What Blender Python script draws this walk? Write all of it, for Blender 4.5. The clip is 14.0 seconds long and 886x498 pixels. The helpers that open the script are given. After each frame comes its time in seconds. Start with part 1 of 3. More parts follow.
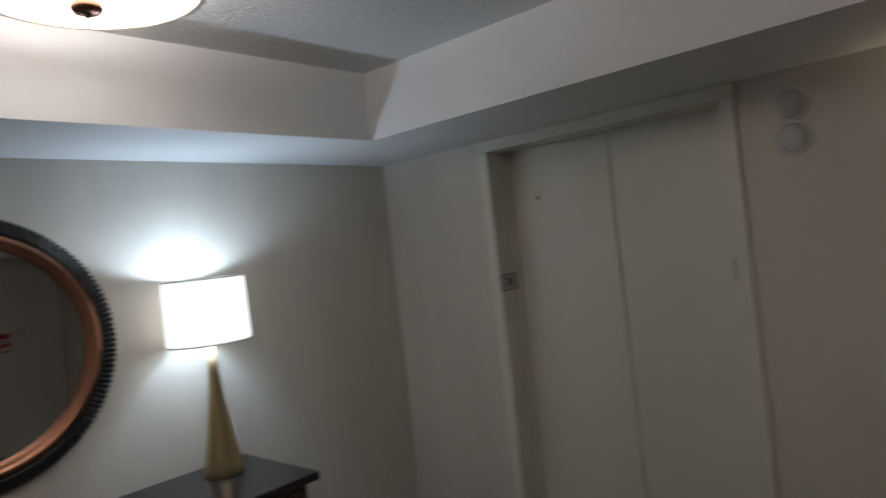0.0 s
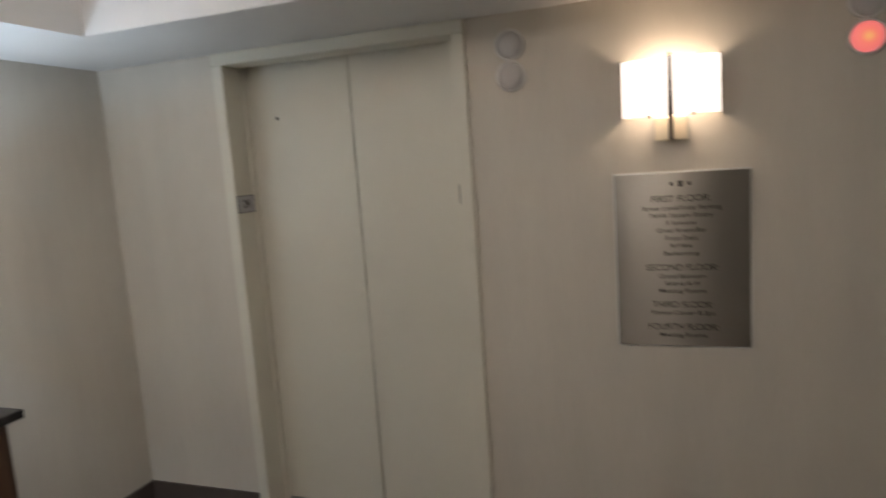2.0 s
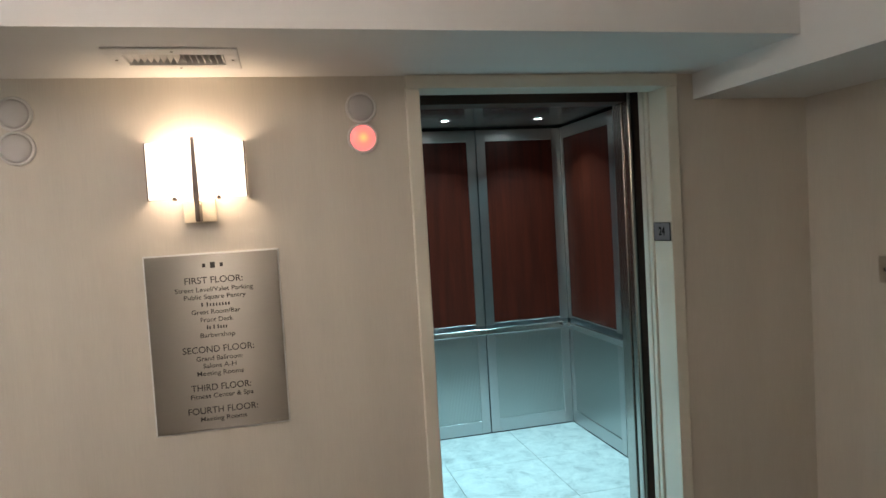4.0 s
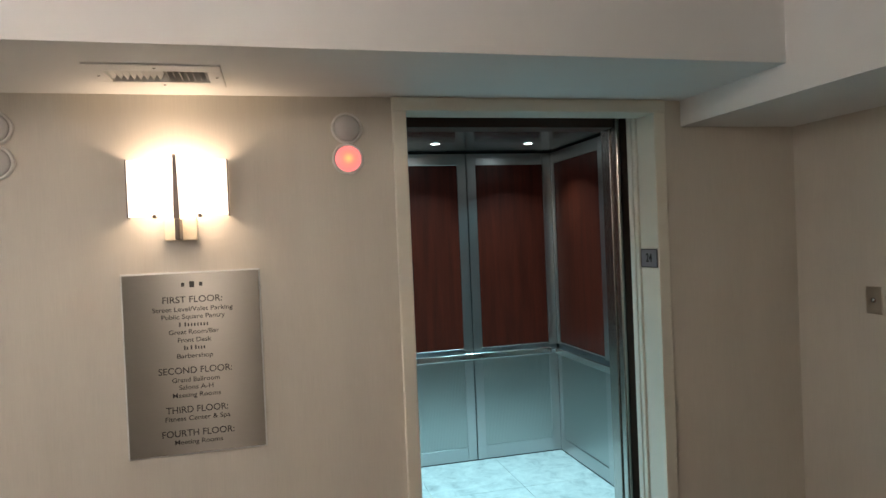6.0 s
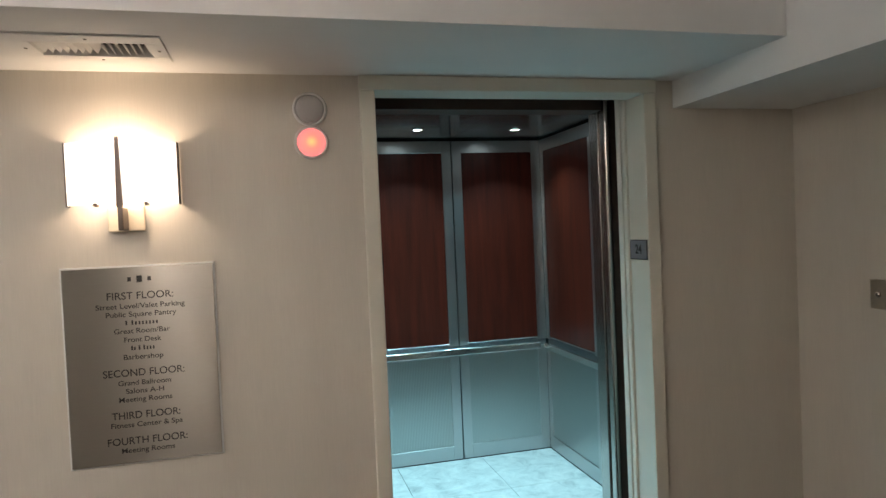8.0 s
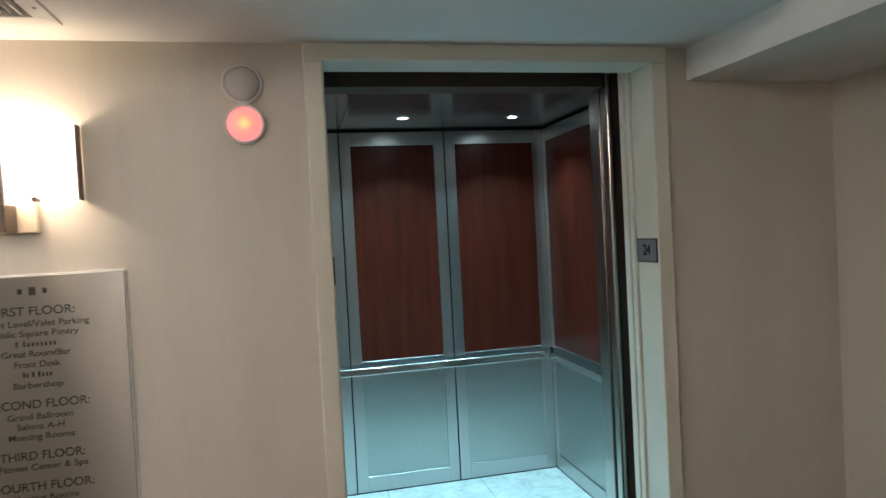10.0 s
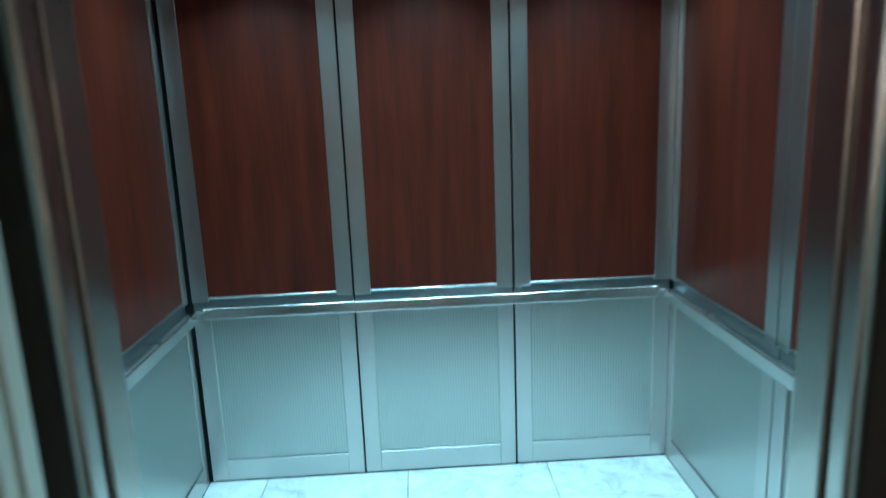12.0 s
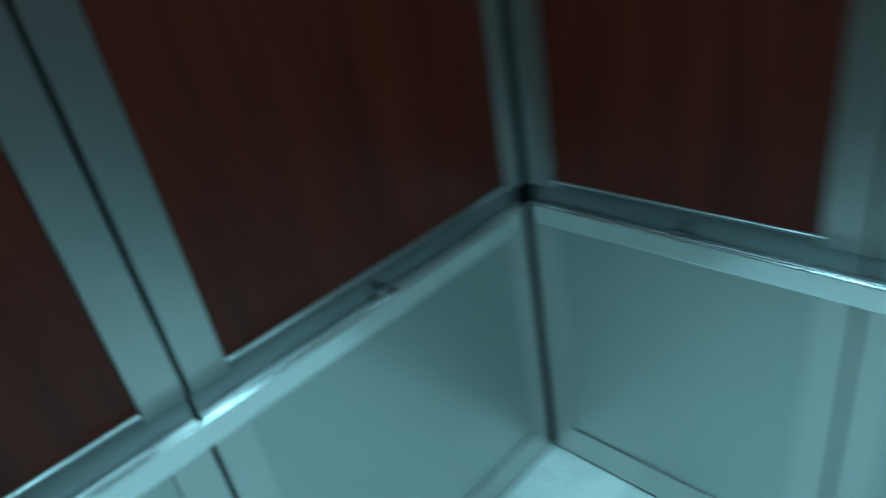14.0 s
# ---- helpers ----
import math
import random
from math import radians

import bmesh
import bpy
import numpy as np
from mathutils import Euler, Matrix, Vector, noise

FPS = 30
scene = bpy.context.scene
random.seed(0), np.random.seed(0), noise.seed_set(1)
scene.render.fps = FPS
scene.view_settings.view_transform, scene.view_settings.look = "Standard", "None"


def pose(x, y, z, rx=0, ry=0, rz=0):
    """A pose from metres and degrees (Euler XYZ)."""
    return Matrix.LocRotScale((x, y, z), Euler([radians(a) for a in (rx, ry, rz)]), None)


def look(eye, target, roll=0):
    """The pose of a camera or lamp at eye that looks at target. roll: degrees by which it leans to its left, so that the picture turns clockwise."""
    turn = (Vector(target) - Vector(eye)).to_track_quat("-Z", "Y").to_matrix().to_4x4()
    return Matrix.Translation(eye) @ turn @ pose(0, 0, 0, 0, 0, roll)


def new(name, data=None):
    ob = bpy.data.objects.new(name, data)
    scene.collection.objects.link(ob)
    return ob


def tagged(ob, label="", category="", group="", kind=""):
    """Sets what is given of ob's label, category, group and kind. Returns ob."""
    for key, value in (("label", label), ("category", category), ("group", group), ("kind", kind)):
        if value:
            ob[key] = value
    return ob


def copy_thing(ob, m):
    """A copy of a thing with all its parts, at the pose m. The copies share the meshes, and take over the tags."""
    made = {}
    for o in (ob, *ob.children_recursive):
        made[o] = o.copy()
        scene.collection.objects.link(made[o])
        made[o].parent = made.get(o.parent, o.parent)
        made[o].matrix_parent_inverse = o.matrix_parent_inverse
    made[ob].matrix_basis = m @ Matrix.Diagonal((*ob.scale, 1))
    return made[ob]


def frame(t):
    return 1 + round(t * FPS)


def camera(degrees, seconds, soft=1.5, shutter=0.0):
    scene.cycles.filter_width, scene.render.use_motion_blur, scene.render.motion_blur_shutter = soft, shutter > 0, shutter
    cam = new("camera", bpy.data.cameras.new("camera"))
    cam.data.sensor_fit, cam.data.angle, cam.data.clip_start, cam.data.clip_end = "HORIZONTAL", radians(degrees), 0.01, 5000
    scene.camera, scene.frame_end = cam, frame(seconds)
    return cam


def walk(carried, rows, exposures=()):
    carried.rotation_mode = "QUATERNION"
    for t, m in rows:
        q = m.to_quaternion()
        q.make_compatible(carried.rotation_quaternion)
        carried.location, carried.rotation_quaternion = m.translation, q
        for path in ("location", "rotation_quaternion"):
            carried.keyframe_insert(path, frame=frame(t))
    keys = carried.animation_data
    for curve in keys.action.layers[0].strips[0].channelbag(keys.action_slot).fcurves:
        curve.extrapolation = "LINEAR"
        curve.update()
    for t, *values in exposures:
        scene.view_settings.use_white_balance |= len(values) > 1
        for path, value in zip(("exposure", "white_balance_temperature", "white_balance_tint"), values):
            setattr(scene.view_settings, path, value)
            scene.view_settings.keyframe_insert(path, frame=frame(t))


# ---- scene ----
cam = camera(67.8, 14.0, soft=1.5, shutter=0.5)
PATH = [
    (0, (-1.385, -2.551, 1.742), (-2.717, -1.059, 1.734), -6.4),
    (0.5, (-1.394, -2.592, 1.733), (-2.368, -0.846, 1.747), -4.9),
    (1, (-1.384, -2.591, 1.743), (-2.211, -0.77, 1.749), -3.8),
    (1.5, (-1.401, -2.589, 1.714), (-2.177, -0.748, 1.612), -3.4),
    (2, (-1.38, -2.587, 1.68), (-2.05, -0.722, 1.411), -4.0),
    (2.5, (-1.23, -2.596, 1.649), (-1.398, -0.634, 1.3), -3.0),
    (3, (-1.141, -2.596, 1.593), (-0.866, -0.644, 1.254), -3.4),
    (3.5, (-1.116, -2.581, 1.624), (-0.682, -0.64, 1.415), -3.8),
    (4, (-1.109, -2.581, 1.66), (-0.638, -0.64, 1.562), -3.4),
    (6.5, (-1.025, -2.546, 1.651), (-0.536, -0.607, 1.624), -2.3),
    (7, (-0.947, -2.525, 1.645), (-0.482, -0.581, 1.608), -2.5),
    (7.5, (-0.907, -2.487, 1.651), (-0.473, -0.535, 1.608), -2.5),
    (8, (-0.93, -2.396, 1.647), (-0.43, -0.461, 1.593), -2.5),
    (10.5, (-0.536, -1.754, 1.632), (-0.134, 0.204, 1.582), -3.2),
    (11, (-0.394, -1.364, 1.618), (-0.074, 0.61, 1.584), -2.5),
    (11.5, (-0.234, -0.978, 1.588), (0.022, 1.003, 1.484), -2.3),
    (12, (-0.072, -0.55, 1.555), (0.006, 1.407, 1.149), -2.3),
    (12.5, (0.018, -0.106, 1.509), (-0.002, 1.788, 0.868), -2.8),
    (13, (0.096, 0.299, 1.461), (-0.035, 2.102, 0.606), -4.6),
    (13.5, (0.108, 0.735, 1.474), (-0.446, 2.407, 0.526), -7.1),
    (14, (-0.139, 1.082, 1.438), (-1.464, 2.228, 0.472), -10.6),
]
EXPOSURES = [(0.0, -0.95, 6350, 15), (0.5, -0.45, 6550, 16), (1.0, -0.2, 6650, 16), (1.5, -0.05, 6700, 16), (2.0, 0.2, 6750, 16), (3.0, 0.85, 7000, 18),
             (4.0, 0.92, 7000, 18), (8.0, 0.88, 6800, 17), (10.5, 1.28, 6550, 15), (11.0, 1.45, 6500, 15), (11.5, 1.5, 6400, 15), (12.0, 1.35, 6250, 13),
             (12.5, 0.62, 6150, 3), (13.5, 0.32, 6150, 0), (14.0, 0.2, 6300, 4)]
walk(cam, [(t, look(eye, target, roll)) for t, eye, target, roll in PATH], EXPOSURES)

# ---- world and lamps ----
world = bpy.data.worlds.new("world")
scene.world = world
world.use_nodes = True
world.node_tree.nodes["Background"].inputs["Color"].default_value = (0.02, 0.02, 0.02, 1)
world.node_tree.nodes["Background"].inputs["Strength"].default_value = 0.0

WARM = (1.0, 0.79, 0.56)
COOL = (0.60, 0.81, 1.0)
CABW = (0.37, 0.85, 1.0)
SCONCE_W, TABLE_W, CEIL_W, CAB_W = 2.5, 16.0, 25.0, 3.7


def point_lamp(name, place, watts, colour, size):
    data = bpy.data.lights.new(name, "POINT")
    data.energy, data.color, data.shadow_soft_size = watts, colour, size
    ob = new(name, data)
    ob.location = place
    return ob


def disc_lamp(name, place, watts, colour, size, spread):
    data = bpy.data.lights.new(name, "AREA")
    data.shape, data.size, data.energy, data.color = "DISK", size, watts, colour
    data.spread = radians(spread)
    ob = new(name, data)
    ob.location = place
    return ob


# ---- plan ----
X0, X1, Y0 = -4.04, 1.28, -3.25       # lobby walls
SOFFIT, CEIL, BEAM = 2.222, 2.507, 2.11
LIP_Y, LIP_X, BEAM_X = -0.625, -3.44, 0.69
D1, D2 = -2.757, 0.0                  # lift doors
CX0, CX1, CY0, CY1, CZ = -1.028, 1.000, 0.42, 2.125, 2.297   # lift cab inside
SCONCE = (-1.393, 0.0, 1.78)
LAMPS_X, LAMPS_Y = (-0.662, -0.005, 0.653), (0.903, 1.70)
TABLE_LAMP = (-3.87, -1.225, 0.935)
# the second drum position is an added fill light, no known fixture
DRUM, DRUM_FILL = (-2.93, -1.93), (-1.55, -1.93)

point_lamp("sconce_bulb", (SCONCE[0], -0.055, 1.89), SCONCE_W, WARM, 0.05)
point_lamp("sconce_bulb", (-1.50, Y0 + 0.055, 1.89), SCONCE_W, WARM, 0.05)
point_lamp("table_lamp_bulb", (TABLE_LAMP[0], TABLE_LAMP[1], 1.662), TABLE_W, COOL, 0.03)
# second bulb is made up, to lift the lift wall and sign
for dx, dy in (DRUM, DRUM_FILL):
    point_lamp("ceiling_bulb", (dx, dy, 2.405), CEIL_W, (1.0, 0.95, 0.89), 0.06)
for lx in LAMPS_X:
    for ly in LAMPS_Y:
        disc_lamp("downlight_beam", (lx, ly, CZ - 0.012), CAB_W, CABW, 0.045, 112)


# ---- materials ----
def mat(name, colour, rough=0.6, metal=0.0, coat=0.0):
    m = bpy.data.materials.new(name)
    m.use_nodes = True
    b = m.node_tree.nodes["Principled BSDF"]
    b.inputs["Base Color"].default_value = (*colour, 1)
    b.inputs["Roughness"].default_value = rough
    b.inputs["Metallic"].default_value = metal
    b.inputs["Coat Weight"].default_value = coat
    return m, m.node_tree, b


def coords(nt, scale=(1, 1, 1)):
    g = nt.nodes.new("ShaderNodeNewGeometry")
    mp = nt.nodes.new("ShaderNodeMapping")
    mp.inputs["Scale"].default_value = scale
    nt.links.new(g.outputs["Position"], mp.inputs["Vector"])
    return mp.outputs["Vector"]


def noise_tex(nt, vec, scale, detail=4.0, rough=0.55):
    n = nt.nodes.new("ShaderNodeTexNoise")
    n.inputs["Scale"].default_value = scale
    n.inputs["Detail"].default_value = detail
    n.inputs["Roughness"].default_value = rough
    nt.links.new(vec, n.inputs["Vector"])
    return n.outputs["Fac"]


def ramp(nt, fac, stops):
    r = nt.nodes.new("ShaderNodeValToRGB")
    while len(r.color_ramp.elements) < len(stops):
        r.color_ramp.elements.new(0.5)
    for e, (p, c) in zip(r.color_ramp.elements, stops):
        e.position, e.color = p, (*c, 1)
    nt.links.new(fac, r.inputs["Fac"])
    return r.outputs["Color"]


def bump(nt, b, height, strength, dist=0.002):
    n = nt.nodes.new("ShaderNodeBump")
    n.inputs["Strength"].default_value = strength
    n.inputs["Distance"].default_value = dist
    nt.links.new(height, n.inputs["Height"])
    nt.links.new(n.outputs["Normal"], b.inputs["Normal"])


def shades(c, lo, hi):
    return tuple(v * lo for v in c), tuple(v * hi for v in c)


def painted(name, c, rough, blotch=0.04, grain=300.0, strength=0.08, stretch=(1, 1, 1)):
    m, nt, b = mat(name, c, rough)
    v = coords(nt)
    lo, hi = shades(c, 1 - blotch, 1 + blotch)
    nt.links.new(ramp(nt, noise_tex(nt, v, 1.7, 5), [(0.3, lo), (0.7, hi)]), b.inputs["Base Color"])
    bump(nt, b, noise_tex(nt, coords(nt, stretch), grain, 3), strength)
    rr = nt.nodes.new("ShaderNodeMapRange")
    rr.inputs["To Min"].default_value, rr.inputs["To Max"].default_value = rough - 0.08, rough + 0.08
    nt.links.new(noise_tex(nt, v, 6.0), rr.inputs["Value"])
    nt.links.new(rr.outputs["Result"], b.inputs["Roughness"])
    return m


def brushed(name, c, rough, stretch, scale=60.0, strength=0.06, vary=0.06):
    m, nt, b = mat(name, c, rough, 1.0)
    f = noise_tex(nt, coords(nt, stretch), scale, 5)
    lo, hi = shades(c, 1 - vary, 1 + vary)
    nt.links.new(ramp(nt, f, [(0.3, lo), (0.7, hi)]), b.inputs["Base Color"])
    bump(nt, b, f, strength, 0.001)
    rr = nt.nodes.new("ShaderNodeMapRange")
    rr.inputs["To Min"].default_value, rr.inputs["To Max"].default_value = rough - 0.04, rough + 0.04
    nt.links.new(noise_tex(nt, coords(nt), 5.0), rr.inputs["Value"])
    nt.links.new(rr.outputs["Result"], b.inputs["Roughness"])
    return m


def glowing(name, colour, strength, base=(0.8, 0.8, 0.78)):
    m, nt, b = mat(name, base, 0.5)
    b.inputs["Emission Color"].default_value = (*colour, 1)
    b.inputs["Emission Strength"].default_value = strength
    return m


def wallcovering():
    # woven vinyl: fine vertical threads with slow tonal drift
    c = (0.60, 0.553, 0.483)
    m, nt, b = mat("wallcovering", c, 0.62)
    threads = noise_tex(nt, coords(nt, (55, 55, 1.2)), 7.0, 4)
    drift = noise_tex(nt, coords(nt, (3, 3, 0.4)), 2.0, 4)
    mix = nt.nodes.new("ShaderNodeMath")
    mix.operation = "MULTIPLY_ADD"
    mix.inputs[1].default_value = 0.5
    nt.links.new(threads, mix.inputs[0])
    half = nt.nodes.new("ShaderNodeMath")
    half.operation = "MULTIPLY"
    half.inputs[1].default_value = 0.5
    nt.links.new(drift, half.inputs[0])
    nt.links.new(half.outputs[0], mix.inputs[2])
    lo, hi = shades(c, 0.92, 1.08)
    nt.links.new(ramp(nt, mix.outputs[0], [(0.3, lo), (0.7, hi)]), b.inputs["Base Color"])
    bump(nt, b, threads, 0.10, 0.001)
    return m


def popcorn():
    m, nt, b = mat("stipple_ceiling", (0.78, 0.78, 0.76), 0.9)
    v = coords(nt)
    n = noise_tex(nt, v, 75.0, 3, 0.6)
    nt.links.new(ramp(nt, n, [(0.35, (0.62, 0.62, 0.61)), (0.6, (0.82, 0.82, 0.80))]), b.inputs["Base Color"])
    bump(nt, b, n, 0.9, 0.006)
    return m


def carpet():
    # dark brown pile with bundles of taupe stripes running to the doors
    m, nt, b = mat("striped_carpet", (0.03, 0.022, 0.02), 0.95)
    g = nt.nodes.new("ShaderNodeNewGeometry")
    wob = noise_tex(nt, g.outputs["Position"], 9.0, 2)
    sep = nt.nodes.new("ShaderNodeSeparateXYZ")
    nt.links.new(g.outputs["Position"], sep.inputs[0])

    def math1(op, a, c, x2=None):
        n = nt.nodes.new("ShaderNodeMath")
        n.operation = op
        nt.links.new(a, n.inputs[0])
        if hasattr(c, "node"):
            nt.links.new(c, n.inputs[1])
        else:
            n.inputs[1].default_value = c
        return n.outputs[0]
    x = math1("ADD", sep.outputs["X"], math1("MULTIPLY", wob, 0.012))
    fine = math1("LESS_THAN", math1("FRACT", math1("MULTIPLY", x, 1 / 0.092), 0.0), 0.46)
    # no bundle in every third stretch
    wide = math1("LESS_THAN", math1("FRACT", math1("MULTIPLY", math1("ADD", x, 0.03), 1 / 0.62), 0.0), 0.74)
    line = math1("MULTIPLY", fine, wide)
    pile = noise_tex(nt, g.outputs["Position"], 420.0, 2)
    dark = ramp(nt, pile, [(0.3, (0.013, 0.008, 0.007)), (0.7, (0.036, 0.024, 0.020))])
    light = ramp(nt, pile, [(0.3, (0.085, 0.064, 0.052)), (0.7, (0.165, 0.125, 0.10))])
    mx = nt.nodes.new("ShaderNodeMix")
    mx.data_type = "RGBA"
    nt.links.new(line, mx.inputs["Factor"])
    nt.links.new(dark, mx.inputs["A"])
    nt.links.new(light, mx.inputs["B"])
    nt.links.new(mx.outputs["Result"], b.inputs["Base Color"])
    bump(nt, b, pile, 0.8, 0.004)
    return m


def wood(name, dark, light, stretch, rough=0.28, coat=0.25):
    m, nt, b = mat(name, dark, rough, 0.0, coat)
    b.inputs["Coat Roughness"].default_value = 0.2
    broad = noise_tex(nt, coords(nt, stretch), 3.2, 5)
    fine = noise_tex(nt, coords(nt, tuple(s * 6 if s > 1 else s * 2 for s in stretch)), 8.0, 5)
    ad = nt.nodes.new("ShaderNodeMath")
    ad.operation = "MULTIPLY_ADD"
    ad.inputs[1].default_value = 0.35
    nt.links.new(fine, ad.inputs[0])
    sc = nt.nodes.new("ShaderNodeMath")
    sc.operation = "MULTIPLY"
    sc.inputs[1].default_value = 0.65
    nt.links.new(broad, sc.inputs[0])
    nt.links.new(sc.outputs[0], ad.inputs[2])
    nt.links.new(ramp(nt, ad.outputs[0], [(0.32, dark), (0.68, light)]), b.inputs["Base Color"])
    bump(nt, b, fine, 0.04, 0.001)
    return m


def marble():
    m, nt, b = mat("pale_stone_tile", (0.62, 0.63, 0.62), 0.32)
    info = nt.nodes.new("ShaderNodeObjectInfo")
    g = nt.nodes.new("ShaderNodeNewGeometry")
    off = nt.nodes.new("ShaderNodeVectorMath")
    off.operation = "MULTIPLY_ADD"
    comb = nt.nodes.new("ShaderNodeCombineXYZ")
    for k in range(3):
        nt.links.new(info.outputs["Random"], comb.inputs[k])
    nt.links.new(comb.outputs[0], off.inputs[0])
    off.inputs[1].default_value = (9, 7, 5)
    nt.links.new(g.outputs["Position"], off.inputs[2])
    v = off.outputs[0]
    n = nt.nodes.new("ShaderNodeTexNoise")
    n.inputs["Scale"].default_value, n.inputs["Detail"].default_value = 7.5, 10.0
    n.inputs["Roughness"].default_value, n.inputs["Distortion"].default_value = 0.72, 0.7
    nt.links.new(v, n.inputs["Vector"])
    cl = ramp(nt, n.outputs["Fac"], [(0.30, (0.36, 0.37, 0.37)), (0.44, (0.56, 0.57, 0.56)), (0.62, (0.72, 0.72, 0.70)), (0.78, (0.60, 0.61, 0.60))])
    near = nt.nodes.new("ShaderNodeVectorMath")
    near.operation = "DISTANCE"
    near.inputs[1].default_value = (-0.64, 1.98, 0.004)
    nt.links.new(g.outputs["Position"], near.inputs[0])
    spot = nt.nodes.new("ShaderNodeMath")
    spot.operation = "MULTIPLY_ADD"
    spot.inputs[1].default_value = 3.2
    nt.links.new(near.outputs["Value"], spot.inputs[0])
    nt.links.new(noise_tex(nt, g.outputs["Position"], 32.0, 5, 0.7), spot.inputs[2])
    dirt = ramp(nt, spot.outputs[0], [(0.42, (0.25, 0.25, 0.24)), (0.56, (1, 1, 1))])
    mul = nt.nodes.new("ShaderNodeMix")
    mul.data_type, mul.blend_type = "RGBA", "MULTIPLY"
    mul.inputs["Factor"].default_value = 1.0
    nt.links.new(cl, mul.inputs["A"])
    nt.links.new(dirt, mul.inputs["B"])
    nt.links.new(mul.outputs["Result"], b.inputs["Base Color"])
    bump(nt, b, n.outputs["Fac"], 0.05, 0.001)
    return m


def lit_lens():
    # moulded hall lantern lens with its bulb behind the middle
    m, nt, b = mat("lit_red_lens", (0.55, 0.08, 0.07), 0.35)
    tc = nt.nodes.new("ShaderNodeTexCoord")
    ln = nt.nodes.new("ShaderNodeVectorMath")
    ln.operation = "LENGTH"
    flat = nt.nodes.new("ShaderNodeVectorMath")
    flat.operation = "MULTIPLY"
    flat.inputs[1].default_value = (1, 1, 0)
    nt.links.new(tc.outputs["Object"], flat.inputs[0])
    nt.links.new(flat.outputs[0], ln.inputs[0])
    sc = nt.nodes.new("ShaderNodeMath")
    sc.operation = "MULTIPLY"
    sc.inputs[1].default_value = 1 / 0.055
    nt.links.new(ln.outputs["Value"], sc.inputs[0])
    c = ramp(nt, sc.outputs[0], [(0.04, (1.0, 0.56, 0.17)), (0.42, (1.0, 0.24, 0.18)), (0.95, (0.88, 0.22, 0.22))])
    nt.links.new(c, b.inputs["Emission Color"])
    b.inputs["Emission Strength"].default_value = 0.66
    return m


M_WALL = wallcovering()
M_WHITE = painted("white_ceiling_paint", (0.74, 0.74, 0.73), 0.75, 0.03, 240, 0.10)
M_STIPPLE = popcorn()
M_FRAME = painted("cream_door_enamel", (0.69, 0.66, 0.57), 0.38, 0.03, 260, 0.04)
M_CARPET = carpet()
M_BASE = painted("brown_vinyl_base", (0.09, 0.07, 0.06), 0.5, 0.1, 200, 0.05)
M_STEEL_V = brushed("brushed_steel_upright", (0.54, 0.53, 0.525), 0.325, (40, 40, 1), 60, 0.03, 0.04)
M_STEEL_H = brushed("brushed_steel_level", (0.52, 0.52, 0.52), 0.325, (1, 1, 40), 60, 0.03)
M_RAIL = brushed("handrail_steel", (0.80, 0.80, 0.80), 0.20, (1, 1, 40), 60, 0.01, 0.04)
M_STEEL_DARK = brushed("shadow_gap_steel", (0.26, 0.27, 0.28), 0.35, (1, 1, 40))
M_STEEL_RIB = brushed("ribbed_steel", (0.44, 0.46, 0.45), 0.325, (40, 40, 1), 60, 0.03, 0.04)
M_COLUMN = brushed("polished_bronze_steel", (0.50, 0.45, 0.42), 0.22, (60, 60, 1), 60, 0.03)
M_SIGN = brushed("brushed_sign_steel", (0.32, 0.30, 0.274), 0.24, (0.6, 0.6, 60), 40, 0.02, 0.05)
for node in M_SIGN.node_tree.nodes:
    if node.type == "BSDF_PRINCIPLED":
        node.inputs["Anisotropic"].default_value = 1.0
        along = M_SIGN.node_tree.nodes.new("ShaderNodeCombineXYZ")
        along.inputs[2].default_value = 1.0
        M_SIGN.node_tree.links.new(along.outputs[0], node.inputs["Tangent"])
    if node.type == "MAP_RANGE":
        node.inputs["To Min"].default_value, node.inputs["To Max"].default_value = 0.290, 0.305
M_NICKEL = brushed("brushed_nickel", (0.55, 0.50, 0.44), 0.33, (1, 1, 30))
M_BACKPLATE = brushed("satin_champagne_plate", (0.80, 0.70, 0.54), 0.46, (30, 1, 1))
M_BACKPLATE.node_tree.nodes["Principled BSDF"].inputs["Metallic"].default_value = 0.5
M_TRIM = brushed("dark_sconce_trim", (0.15, 0.12, 0.105), 0.42, (1, 1, 30))
M_PLATE = brushed("sign_plate_pewter", (0.50, 0.49, 0.52), 0.5, (1, 40, 1))
M_BLACK = painted("black_ink", (0.012, 0.011, 0.011), 0.5, 0.1)
M_VOID = painted("dark_shaft_steel", (0.012, 0.012, 0.013), 0.7, 0.3)
M_BRONZE = painted("dark_bronze_header", (0.055, 0.030, 0.022), 0.4, 0.15)
M_WOOD = wood("mahogany_laminate", (0.043, 0.0058, 0.0032), (0.100, 0.0135, 0.0064), (7, 7, 0.45), 0.36, 0.0)
M_WOOD.node_tree.nodes["Principled BSDF"].inputs["Specular IOR Level"].default_value = 0.32
M_TILE = marble()
M_GROUT = painted("dark_grout", (0.07, 0.08, 0.08), 0.8)
M_CABCEIL = painted("satin_ceiling_metal", (0.52, 0.54, 0.55), 0.17, 0.05, 90, 0.02)
for node in M_CABCEIL.node_tree.nodes:
    if node.type == "BSDF_PRINCIPLED":
        node.inputs["Metallic"].default_value = 0.9
M_SHADE_W = glowing("lit_sconce_glass", (1.0, 0.90, 0.78), 1.3)
M_SHADE_C = glowing("lit_linen_shade", (0.95, 1.0, 0.98), 2.1)
M_BOWL = glowing("lit_frosted_bowl", (1.0, 0.93, 0.84), 9.0)
M_LED = glowing("lit_led_lens", (0.75, 0.97, 1.0), 30.0)
